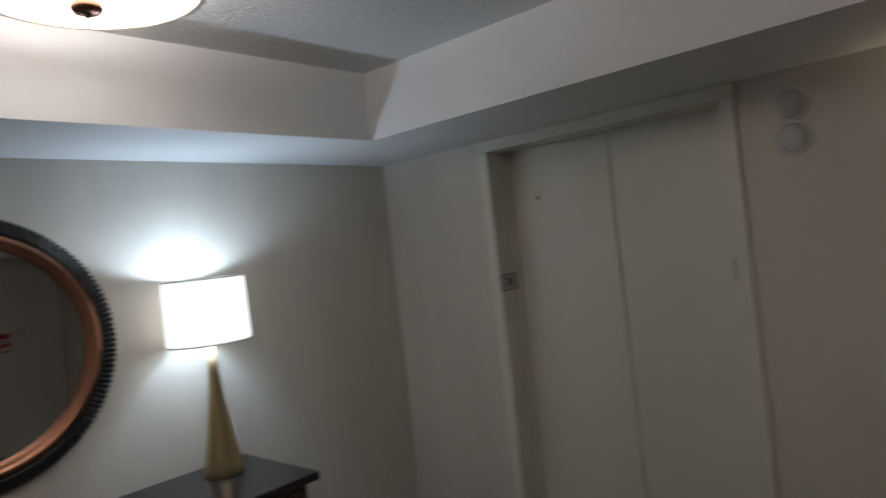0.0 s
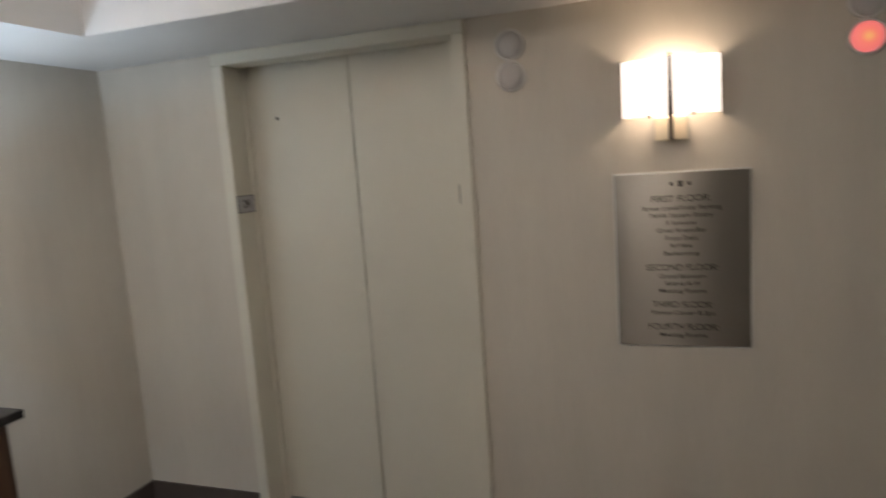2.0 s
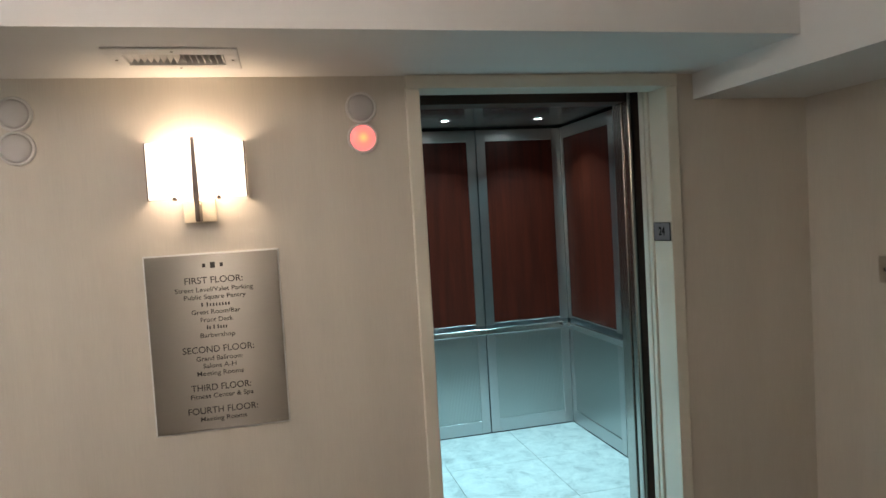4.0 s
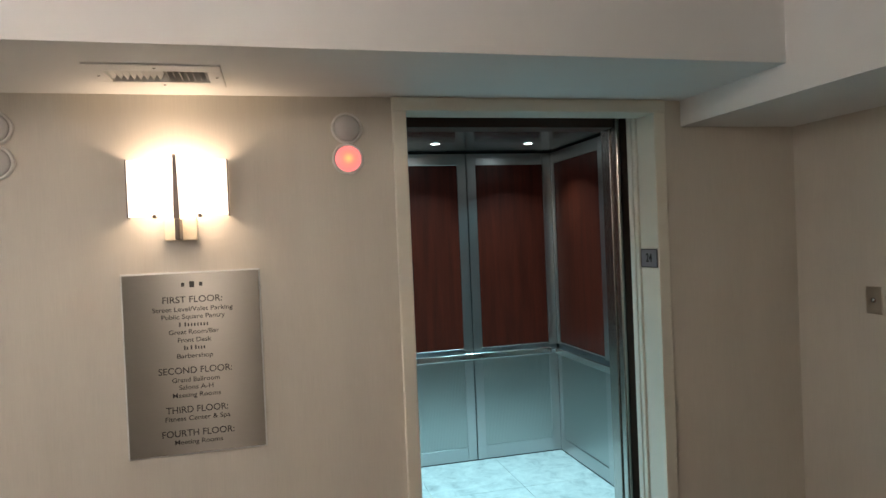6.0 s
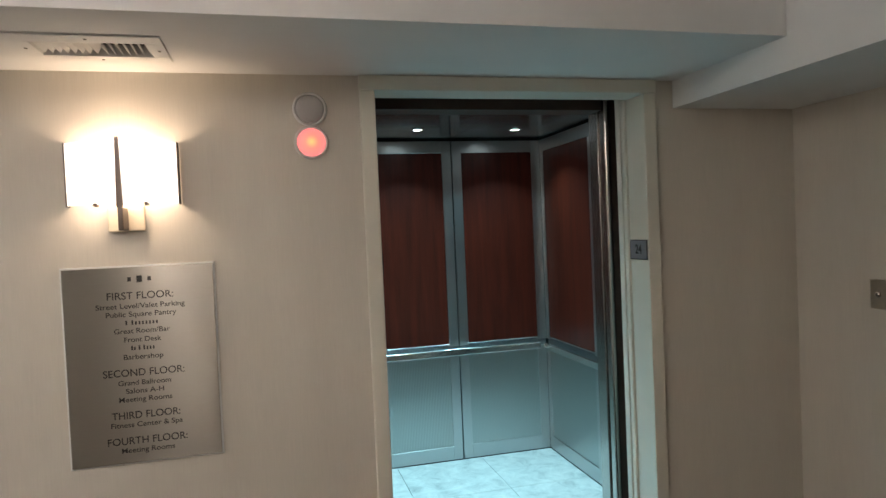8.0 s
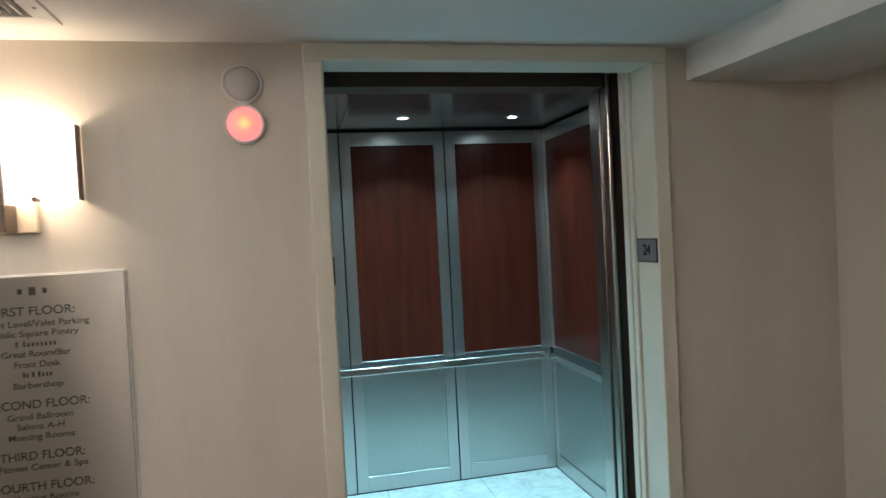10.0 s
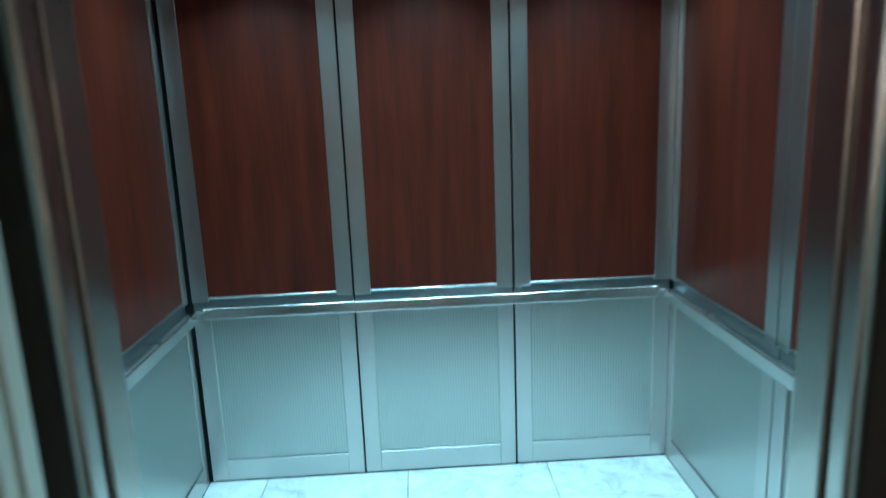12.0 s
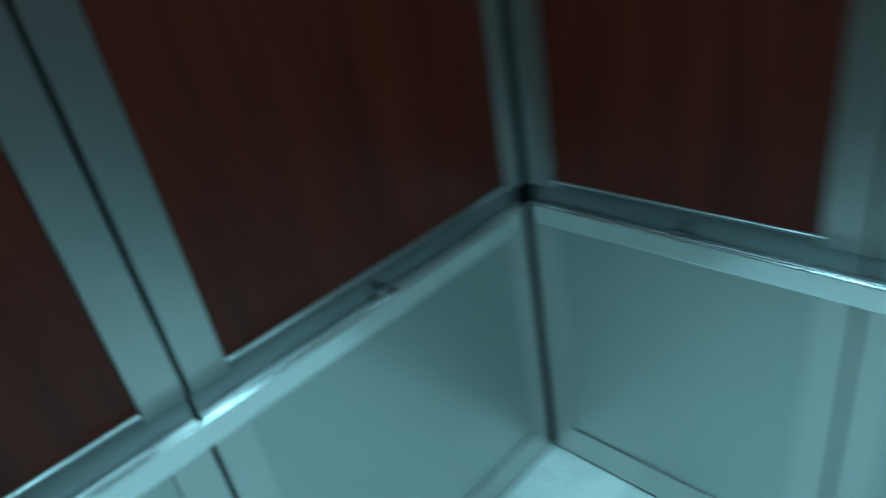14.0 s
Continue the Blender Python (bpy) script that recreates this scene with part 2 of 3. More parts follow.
M_LENS = painted("grey_lantern_lens", (0.47, 0.45, 0.44), 0.35, 0.08, 500, 0.2)
M_RING = painted("white_lantern_ring", (0.64, 0.62, 0.59), 0.3)
M_RED_LENS = lit_lens()
M_BRASS = brushed("champagne_metal", (0.60, 0.47, 0.27), 0.34, (30, 30, 1))
M_TOP = painted("dark_stone_top", (0.022, 0.020, 0.021), 0.18, 0.3, 60, 0.02)
M_CONSOLE = wood("brown_oak_veneer", (0.06, 0.032, 0.02), (0.14, 0.08, 0.05), (9, 9, 0.6), 0.4, 0.1)
M_RIBBLACK = painted("black_lacquer", (0.014, 0.014, 0.016), 0.3, 0.2)
M_COPPER = brushed("aged_copper", (0.42, 0.20, 0.125), 0.34, (8, 8, 8), 40)
M_MIRROR, _, _b = mat("mirror_glass", (0.80, 0.80, 0.79), 0.02, 1.0)
M_RED = painted("red_alarm_enamel", (0.42, 0.012, 0.018), 0.35, 0.06)
M_LABEL = painted("white_label", (0.7, 0.7, 0.68), 0.5)
M_DARKLOUVRE = painted("duct_interior", (0.03, 0.028, 0.025), 0.8)
M_RUBBER = painted("grey_seal", (0.22, 0.22, 0.21), 0.6)


# ---- mesh helpers ----
def bm_box(bm, lo, hi):
    m = Matrix.Translation([(a + b) / 2 for a, b in zip(lo, hi)]) @ Matrix.Diagonal((*[b - a for a, b in zip(lo, hi)], 1))
    return bmesh.ops.create_cube(bm, size=1, matrix=m)["verts"]


def box(lo, hi, bevel=0.0, seg=2):
    bm = bmesh.new()
    bm_box(bm, lo, hi)
    if bevel:
        bmesh.ops.bevel(bm, geom=bm.edges[:], offset=bevel, segments=seg, affect="EDGES", profile=0.5)
    return bm


def boxes(*pairs):
    bm = bmesh.new()
    for lo, hi in pairs:
        bm_box(bm, lo, hi)
    return bm


def lathe(profile, steps=48, smooth=True):
    # profile: (radius, height) from bottom to top, turned about z
    bm = bmesh.new()
    rings = []
    for r, z in profile:
        if r < 1e-6:
            rings.append([bm.verts.new((0, 0, z))])
        else:
            rings.append([bm.verts.new((r * math.cos(2 * math.pi * k / steps), r * math.sin(2 * math.pi * k / steps), z)) for k in range(steps)])
    for a, b in zip(rings, rings[1:]):
        for k in range(steps):
            n = (k + 1) % steps
            if len(a) == 1 and len(b) > 1:
                bm.faces.new((a[0], b[n], b[k]))
            elif len(b) == 1 and len(a) > 1:
                bm.faces.new((a[k], a[n], b[0]))
            elif len(a) > 1:
                bm.faces.new((a[k], a[n], b[n], b[k]))
    for fc in bm.faces:
        fc.smooth = smooth
    bmesh.ops.recalc_face_normals(bm, faces=bm.faces[:])
    return bm


def mesh_of(name, bm, material):
    me = bpy.data.meshes.new(name)
    bm.to_mesh(me)
    bm.free()
    me.materials.append(material)
    return me


def part(name, bm, material, parent=None, label="", m=None):
    ob = new(name, mesh_of(name, bm, material))
    if m is not None:
        ob.matrix_basis = m
    ob.parent = parent
    if label:
        tagged(ob, label)
    return ob


def structure(name, bm, material, label):
    return tagged(part(name, bm, material), label, name.split("_")[0], kind="structure")


def empty(name, place, label, category, group="", kind=""):
    ob = new(name)
    ob.location = place
    return tagged(ob, label, category, group, kind)


def lettering(name, text, height, material, parent, place, turn, width=None, label="", bold=0.0002):
    # capitals of the given height, centred on the place
    cu = bpy.data.curves.new(name, "FONT")
    cu.body, cu.size, cu.align_x, cu.align_y, cu.extrude, cu.offset = text, height / 0.69, "CENTER", "CENTER", 0.0006, bold
    tmp = new(name + "_curve", cu)
    bpy.context.view_layer.update()
    me = bpy.data.meshes.new_from_object(tmp.evaluated_get(bpy.context.evaluated_depsgraph_get()))
    bpy.data.objects.remove(tmp)
    xs = [v.co.x for v in me.vertices]
    if width and xs:
        k = width / (max(xs) - min(xs))
        for v in me.vertices:
            v.co.x *= k
    me.materials.clear()
    me.materials.append(material)
    ob = new(name, me)
    ob.matrix_basis = Matrix.Translation(place) @ turn
    ob.parent = parent
    if label:
        tagged(ob, label)
    return ob


FACE_Y = pose(0, 0, 0, 90, 0, 0)          # lettering on a wall that faces -y
FACE_MX = pose(0, 0, 0, 90, 0, -90)       # on a face that looks to -x
FACE_PX = pose(0, 0, 0, 90, 0, 90)        # on a face that looks to +x

# ---- lobby shell ----
HW = 0.555   # half width of the rough opening behind the frames
TOPZ = 2.75
north = boxes(
    ((X0 - 0.12, 0, -0.1), (D1 - HW, 0.12, TOPZ)),
    ((D1 + HW, 0, -0.1), (D2 - HW, 0.12, TOPZ)),
    ((D2 + HW, 0, -0.1), (X1 + 0.12, 0.12, TOPZ)),
    ((D1 - HW, 0, 2.18), (D1 + HW, 0.12, TOPZ)),
    ((D2 - HW, 0, 2.18), (D2 + HW, 0.12, TOPZ)))
structure("wall_north", north, M_WALL, "greige woven wallcovering on the lift wall with two openings")
structure("wall_west", box((X0 - 0.12, Y0 - 0.12, -0.1), (X0, 0, TOPZ)), M_WALL, "greige woven wallcovering behind the console table")
structure("wall_east", box((X1, Y0 - 0.12, -0.1), (X1 + 0.12, 0, TOPZ)), M_WALL, "greige woven wallcovering with alarm station")
structure("wall_south", box((X0, Y0 - 0.12, -0.1), (X1, Y0, TOPZ)), M_WALL, "greige woven wallcovering facing the lifts")
structure("floor", boxes(((X0, Y0, -0.1), (X1, 0, 0)), ((D1 - HW, 0, -0.1), (D1 + HW, 0.122, 0)), ((D2 - HW, 0, -0.1), (D2 + HW, 0.122, 0))),
          M_CARPET, "dark brown carpet with taupe stripes")
structure("ceiling", box((X0, Y0, CEIL), (BEAM_X, 0, CEIL + 0.1)), M_STIPPLE, "white stippled ceiling in the recess")
VX0, VX1, VY0, VY1 = -1.553, -1.252, -0.352, -0.212     # grille opening in the soffit
structure("ceiling_soffit_north", boxes(
    ((X0, LIP_Y, SOFFIT), (VX0, 0, CEIL)), ((VX1, LIP_Y, SOFFIT), (BEAM_X, 0, CEIL)),
    ((VX0, LIP_Y, SOFFIT), (VX1, VY0, CEIL)), ((VX0, VY1, SOFFIT), (VX1, 0, CEIL))), M_WHITE, "white painted soffit over the lift doors")
structure("ceiling_soffit_west", box((X0, Y0, SOFFIT), (LIP_X, LIP_Y, CEIL)), M_WHITE, "white painted soffit over the console")
structure("ceiling_soffit_south", box((LIP_X, Y0, SOFFIT), (BEAM_X, -2.655, CEIL)), M_WHITE, "white painted soffit")
structure("ceiling_beam", box((BEAM_X, Y0, BEAM), (X1, 0, CEIL + 0.1)), M_WHITE, "white painted dropped beam")


def baseboard(lo, hi):
    return tagged(part("baseboard", box(lo, hi, 0.003), M_BASE), "dark brown vinyl baseboard along the carpet", "baseboard", kind="structure")


baseboard((X0, -0.011, 0), (D1 - 0.602, -0.001, 0.1))
baseboard((D1 + 0.602, -0.011, 0), (D2 - 0.602, -0.001, 0.1))
baseboard((D2 + 0.602, -0.011, 0), (X1, -0.001, 0.1))
baseboard((X1 - 0.011, Y0, 0), (X1 - 0.001, -0.012, 0.1))
baseboard((X0 + 0.001, Y0, 0), (X0 + 0.011, -0.012, 0.1))


# ---- lift doors ----
def lift_door(name, cx, opened, label):
    door = empty(name, (cx, 0, 0), label, "elevator door", kind="structure")
    for s in (-1, 1):
        a, b = sorted((s * 0.545, s * 0.6))
        bm = box((a, -0.02, 0.0), (b, 0.122, 2.222 - 0.055), 0.004)
        part("jamb", bm, M_FRAME, door)
        a, b = sorted((s * 0.535, s * 0.56))
        part("stop_bead", box((a, 0.123, 0), (b, 0.150, 2.18), 0.003), M_FRAME, door)
    part("head", box((-0.602, -0.022, 2.167), (0.602, 0.122, 2.2215), 0.004), M_FRAME, door)
    part("sill", box((-0.56, 0.123, -0.05), (0.56, 0.24, 0.004), 0.002), M_STEEL_H, door, "grooved metal threshold")
    for s in (-1, 1):
        if opened:
            a, b = sorted((s * 0.531, s * 1.074))
        else:
            a, b = sorted((s * 0.003, s * 0.546))
        panel = part("door_panel", box((a, 0.154, 0.008), (b, 0.19, 2.2), 0.003), M_FRAME, door)
        if s < 0:
            kx = (a + b) / 2 - 0.118
            key = lathe([(0.0, 0.003), (0.0045, 0.003), (0.0075, 0.002), (0.0085, 0)], 20)
            part("keyhole", key, M_BLACK, panel, "small black release keyhole", pose(kx, 0.1535, 1.924, 90, 0, 0))
        if not opened and s > 0:
            part("seal", box((-0.0025, 0.165, 0.01), (0.0025, 0.185, 2.19)), M_BLACK, door, "dark meeting gap")
    return door


lift_door("door_1", D1, False, "closed cream enamelled lift door with two panels")
lift_door("door_2", D2, True, "open cream enamelled lift door with panels slid apart")


def floor_number(cx, s):
    x = cx + s * 0.5438
    sign = empty("floor_number_sign", (x, 0.052, 1.535), "grey metal floor plate reading 24 on the door jamb", "sign", "floor plates")
    a, b = sorted((0.0, -s * 0.003))
    part("plate", box((a, -0.062, -0.039), (b, 0.062, 0.039), 0.001), M_PLATE, sign)
    rim = boxes(((a - .0006, -0.064, -0.041), (b + .0004, -0.061, 0.041)), ((a - .0006, 0.061, -0.041), (b + .0004, 0.064, 0.041)),
                ((a - .0006, -0.061, -0.041), (b + .0004, 0.061, -0.038)), ((a - .0006, -0.061, 0.038), (b + .0004, 0.061, 0.041)))
    part("border", rim, M_BLACK, sign, "thin black border")
    lettering("digits", "24", 0.036, M_BLACK, sign, (-s * 0.0035, 0, 0), FACE_MX if s > 0 else FACE_PX, 0.048, "black raised digits 24", 0.0014)


for cx in (D1, D2):
    for s in (-1, 1):
        floor_number(cx, s)


# ---- hall lanterns ----
def hall_lantern(x, z, lit):
    ob = empty("hall_lantern", (x, 0, z), "lit red round hall lantern with white ring" if lit else "unlit grey round hall lantern with white ring", "indicator light", "hall lanterns")
    turn = pose(0, 0, 0, 90, 0, 0)
    part("ring", lathe([(0.060, 0.0), (0.0605, 0.008), (0.058, 0.016), (0.053, 0.017), (0.050, 0.012)], 48), M_RING, ob, "", turn)
    part("lens", lathe([(0.0505, 0.004), (0.049, 0.015), (0.042, 0.022), (0.028, 0.026), (0.012, 0.028), (0, 0.0283)], 48),
         M_RED_LENS if lit else M_LENS, ob, "glowing red lens" if lit else "frosted grey lens", turn)


for x, low in ((-1.977, False), (-0.778, True)):
    hall_lantern(x, 2.100, False)
    hall_lantern(x, 1.982, low)


# ---- wall sconce ----
def wall_sconce():
    ob = empty("wall_sconce", SCONCE, "lit wall sconce with bowed white glass and dark metal trim", "wall light", "sconces")
    half, depth, h = 0.168, 0.062, 0.2

    def bow(x0, x1, z0, z1, out, thick, steps=14):
        bm = bmesh.new()
        rows = []
        for k in range(steps + 1):
            x = x0 + (x1 - x0) * k / steps
            y = -0.038 - depth * (1 - (x / half) ** 2) - out
            rows.append([bm.verts.new((x, y + d, z)) for d, z in ((0, z0), (0, z1), (thick, z1), (thick, z0))])
        for a, b in zip(rows, rows[1:]):
            for k in range(4):
                f = bm.faces.new((a[k], a[(k + 1) % 4], b[(k + 1) % 4], b[k]))
                f.smooth = True
        bm.faces.new(rows[0])
        bm.faces.new(rows[-1])
        bmesh.ops.recalc_face_normals(bm, faces=bm.faces[:])
        return bm
    part("glass_shade", bow(-half, -0.004, 0, h, 0, 0.004), M_SHADE_W, ob, "glowing white glass half")
    part("glass_shade", bow(0.004, half, 0, h, 0, 0.004), M_SHADE_W, ob, "glowing white glass half")
    for s in (-1, 1):
        a, b = sorted((s * half, s * (half + 0.004)))
        part("edge_strip", box((a, -0.044, -0.004), (b, -0.002, h + 0.003), 0.001), M_TRIM, ob, "dark metal edge strip")
        part("clip", box((s * 0.075 - 0.006, -0.096, -0.008), (s * 0.075 + 0.006, -0.060, 0.004), 0.002), M_TRIM, ob)
    bm = bmesh.new()
    prof = [(-0.010, -0.012), (0.010, -0.012), (0.005, h + 0.012), (-0.005, h + 0.012)]
    fr = [bm.verts.new((x, -0.112, z)) for x, z in prof]
    bk = [bm.verts.new((x, -0.100, z)) for x, z in prof]
    bm.faces.new(fr)
    bm.faces.new(bk[::-1])
    for k in range(4):
        bm.faces.new((fr[k], bk[k], bk[(k + 1) % 4], fr[(k + 1) % 4]))
    bmesh.ops.recalc_face_normals(bm, faces=bm.faces[:])
    part("blade", bm, M_TRIM, ob, "tapered dark metal blade")
    part("back_plate", box((-0.056, -0.022, -0.088), (0.056, -0.001, -0.002), 0.003), M_BACKPLATE, ob, "square satin champagne back plate")
    part("stem", box((-0.008, -0.108, -0.086), (0.008, -0.023, -0.012), 0.003), M_TRIM, ob)
    return ob


sconce = wall_sconce()
copy_thing(sconce, pose(-1.50, Y0, SCONCE[2], 0, 0, 180))


# ---- directory sign ----
def directory():
    x0, x1, z0, z1 = -1.600, -1.131, 0.918, 1.573
    ob = empty("directory_sign", ((x0 + x1) / 2, 0, z0), "brushed steel floor directory with black lettering on the wall", "sign")
    w, h = x1 - x0, z1 - z0
    part("backer", box((-w / 2 - 0.006, -0.006, -0.006), (w / 2 + 0.006, -0.0005, h + 0.006), 0.002), M_LABEL, ob, "clear pale backing panel")
    part("plate", box((-w / 2, -0.0105, 0), (w / 2, -0.0065, h), 0.0012), M_SIGN, ob, "brushed steel plate")
    y = -0.0112
    for dx, s in ((-0.031, 0.0055), (0, 0.0085), (0.031, 0.0055)):
        zc = h * (1 - 0.062)
        part("emblem", box((dx - s, y - 0.0006, zc - s * 1.3), (dx + s, y + 0.0005, zc + s * 1.3)), M_BLACK, ob, "small black square")
    heads = (("FIRST FLOOR:", 0.147, 0.205), ("SECOND FLOOR:", 0.540, 0.253), ("THIRD FLOOR:", 0.757, 0.213), ("FOURTH FLOOR:", 0.888, 0.248))
    lines = (("Street Level/Valet Parking", 0.199, 0.276), ("Public Square Pantry", 0.241, 0.218), ("Great Room/Bar", 0.326, 0.173),
             ("Front Desk", 0.371, 0.115), ("Barbershop", 0.459, 0.123), ("Grand Ballroom", 0.591, 0.163), ("Salons A-H", 0.633, 0.118),
             ("Meeting Rooms", 0.676, 0.165), ("Fitness Center & Spa", 0.805, 0.223), ("Meeting Rooms", 0.936, 0.165))
    for text, v, width in heads:
        lettering("heading", text, 0.0235, M_BLACK, ob, (0, y, h * (1 - v)), FACE_Y, width)
    for text, v, width in lines:
        lettering("line_of_text", text, 0.0165, M_BLACK, ob, (0, y, h * (1 - v)), FACE_Y, width)
    # trade names stand as plain bars
    for v, runs in ((0.283, ((-0.052, -0.042), (-0.034, 0.053))), (0.4125, ((-0.038, -0.021), (-0.014, -0.008), (-0.001, 0.038)))):
        zc = h * (1 - v)
        for a, b in runs:
            n = max(1, round((b - a) / 0.0105))
            for k in range(n):
                c = a + (k + 0.5) * (b - a) / n
                top = 0.0075 if k == 0 else 0.0035
                part("text_bar", box((c - 0.0026, y - 0.0006, zc - 0.0075), (c + 0.0026, y + 0.0005, zc + top)), M_BLACK, ob)


directory()


# ---- air grille ----
def air_grille():
    ob = empty("air_grille", (0, 0, SOFFIT), "white metal ceiling air grille with angled slats", "vent")
    fx0, fx1, fy0, fy1 = -1.598, -1.205, -0.420, -0.148
    z = -0.006
    for nm, lo, hi in (("flange", (fx0, fy0, z), (fx1, VY0, 0)), ("flange", (fx0, VY1, z), (fx1, fy1, 0)),
                       ("flange", (fx0, VY0, z), (VX0, VY1, 0)), ("flange", (VX1, VY0, z), (fx1, VY1, 0))):
        part(nm, box(lo, hi, 0.002), M_WHITE, ob)
    n = 15
    for k in range(n):
        x = VX0 + (k + 0.5) * (VX1 - VX0) / n
        m = pose(x, (VY0 + VY1) / 2, 0.012, 0, 28 if k < 8 else -22, 0)
        part("slat", box((-0.0012, (VY0 - VY1) / 2 + 0.002, -0.012), (0.0012, (VY1 - VY0) / 2 - 0.002, 0.012)), M_WHITE, ob, "", m)
    part("duct", boxes(((VX0, VY0, 0.10), (VX1, VY1, 0.104)), ((VX0 + 0.0005, VY0 + 0.0005, 0.03), (VX0 + 0.003, VY1 - 0.0005, 0.10)),
                       ((VX1 - 0.003, VY0 + 0.0005, 0.03), (VX1 - 0.0005, VY1 - 0.0005, 0.10)), ((VX0 + 0.003, VY0 + 0.0005, 0.03), (VX1 - 0.003, VY0 + 0.003, 0.10)),
                       ((VX0 + 0.003, VY1 - 0.003, 0.03), (VX1 - 0.003, VY1 - 0.0005, 0.10))), M_DARKLOUVRE, ob, "dark duct opening")
    for x, y in ((fx0 + 0.02, -0.285), (fx1 - 0.02, -0.285), (-1.40, fy0 + 0.03), (-1.40, fy1 - 0.03)):
        part("screw", lathe([(0.0, -0.0025), (0.004, -0.002), (0.005, 0)], 12), M_RUBBER, ob, "", pose(x, y, z))


air_grille()


# ---- ceiling light ----
def drum_light():
    ob = empty("ceiling_light", (DRUM[0], DRUM[1], CEIL), "lit frosted bowl ceiling light with bronze finial", "ceiling light")
    part("canopy", lathe([(0.0, -0.02), (0.075, -0.02), (0.08, -0.012), (0.08, 0)], 40), M_COPPER, ob, "round bronze canopy")
    part("stem", lathe([(0.008, -0.13), (0.008, -0.02)], 16), M_COPPER, ob)
    part("bowl", lathe([(0.012, -0.130), (0.10, -0.126), (0.18, -0.116), (0.235, -0.103), (0.25, -0.094), (0.246, -0.091), (0.176, -0.112), (0.012, -0.126)], 64), M_BOWL, ob, "glowing frosted glass bowl")
    part("rim", lathe([(0.248, -0.102), (0.262, -0.100), (0.264, -0.088), (0.252, -0.086)], 64), M_NICKEL, ob, "pale metal rim")
    part("finial", lathe([(0.0, -0.166), (0.006, -0.164), (0.008, -0.156), (0.016, -0.153), (0.032, -0.150), (0.036, -0.142), (0.034, -0.133), (0.012, -0.130)], 32), M_COPPER, ob, "bronze finial")
    return ob


drum = drum_light()
# added copy of the bowl light, houses the fill bulb
copy_thing(drum, pose(DRUM_FILL[0], DRUM_FILL[1], CEIL))


# ---- console, lamp, mirror ----
def console_table():
    x0, x1, y0, y1, top = X0 + 0.004, -3.50, -2.95, -1.035, 0.935
    ob = empty("console_table", (0, 0, 0), "dark topped brown wood console table against the wall", "console table")
    part("tabletop", box((x0, y0, top - 0.032), (x1, y1, top), 0.004), M_TOP, ob, "glossy dark stone top")
    part("body", box((x0 + 0.01, y0 + 0.035, 0.08), (x1 - 0.045, y1 - 0.035, top - 0.0325), 0.003), M_CONSOLE, ob, "brown oak body")
    for k in range(3):
        a = y0 + 0.05 + k * 0.605
        dr = part("cupboard_door", box((x1 - 0.0445, a, 0.11), (x1 - 0.026, a + 0.59, top - 0.06), 0.003), M_CONSOLE, ob)
        part("knob", lathe([(0.006, 0), (0.006, 0.012), (0.012, 0.018), (0.008, 0.026), (0, 0.027)], 20), M_BRASS, dr, "", pose(x1 - 0.026, a + 0.545, 0.6, 0, 90, 0))
    part("plinth", box((x0 + 0.02, y0 + 0.06, 0.0), (x1 - 0.08, y1 - 0.06, 0.0795)), M_BLACK, ob)


console_table()


def table_lamp():
    ob = empty("table_lamp", TABLE_LAMP, "lit white drum shade lamp on tapered gold base", "table lamp")
    part("base", lathe([(0.0, 0.0), (0.076, 0.0), (0.078, 0.006), (0.074, 0.03), (0.062, 0.10), (0.046, 0.20), (0.032, 0.30), (0.021, 0.41), (0.0145, 0.524), (0.0, 0.525)], 56), M_BRASS, ob, "tapered champagne metal base")
    part("neck", lathe([(0.012, 0.525), (0.015, 0.528), (0.015, 0.54), (0.008, 0.544), (0.008, 0.58), (0, 0.581)], 24), M_BLACK, ob)
    part("shade", lathe([(0.162, 0.532), (0.157, 0.784), (0.155, 0.784), (0.160, 0.532), (0.162, 0.532)], 72), M_SHADE_C, ob, "glowing white fabric drum shade")
    for z, r in ((0.5315, 0.1625), (0.7845, 0.1575)):
        part("hem", lathe([(r, z - 0.004), (r + 0.001, z), (r, z + 0.002), (r - 0.003, z)], 72), M_LABEL, ob)
    for k in range(3):
        part("spider_arm", box((0.008, -0.0015, 0.576), (0.160, 0.0015, 0.579)), M_BRASS, ob, "", pose(0, 0, 0, 0, 0, 120 * k + 30))


table_lamp()


def round_mirror():
    ob = empty("round_mirror", (X0, -2.0, 1.55), "round wall mirror with black ribbed and copper frame", "mirror")
    turn = pose(0, 0, 0, 0, 90, 0)
    part("glass", lathe([(0.0, 0.012), (0.378, 0.012), (0.378, 0.004), (0.0, 0.004)], 96, False), M_MIRROR, ob, "mirror glass", turn)
    part("inner_ring", lathe([(0.372, 0.004), (0.370, 0.020), (0.378, 0.032), (0.388, 0.028), (0.394, 0.034), (0.408, 0.040), (0.420, 0.030), (0.422, 0.004)], 96), M_COPPER, ob, "copper inner ring", turn)
    part("outer_ring", lathe([(0.423, 0.002), (0.423, 0.026), (0.440, 0.030), (0.466, 0.022), (0.470, 0.002)], 96), M_RIBBLACK, ob, "black outer ring", turn)
    rib = mesh_of("rib", box((-0.0078, 0.424, 0.010), (0.0078, 0.473, 0.034), 0.0045), M_RIBBLACK)
    for k in range(150):
        r = new("rib", rib)
        r.matrix_basis = turn @ pose(0, 0, 0, 0, 0, 360 * k / 150)
        r.parent = ob


round_mirror()

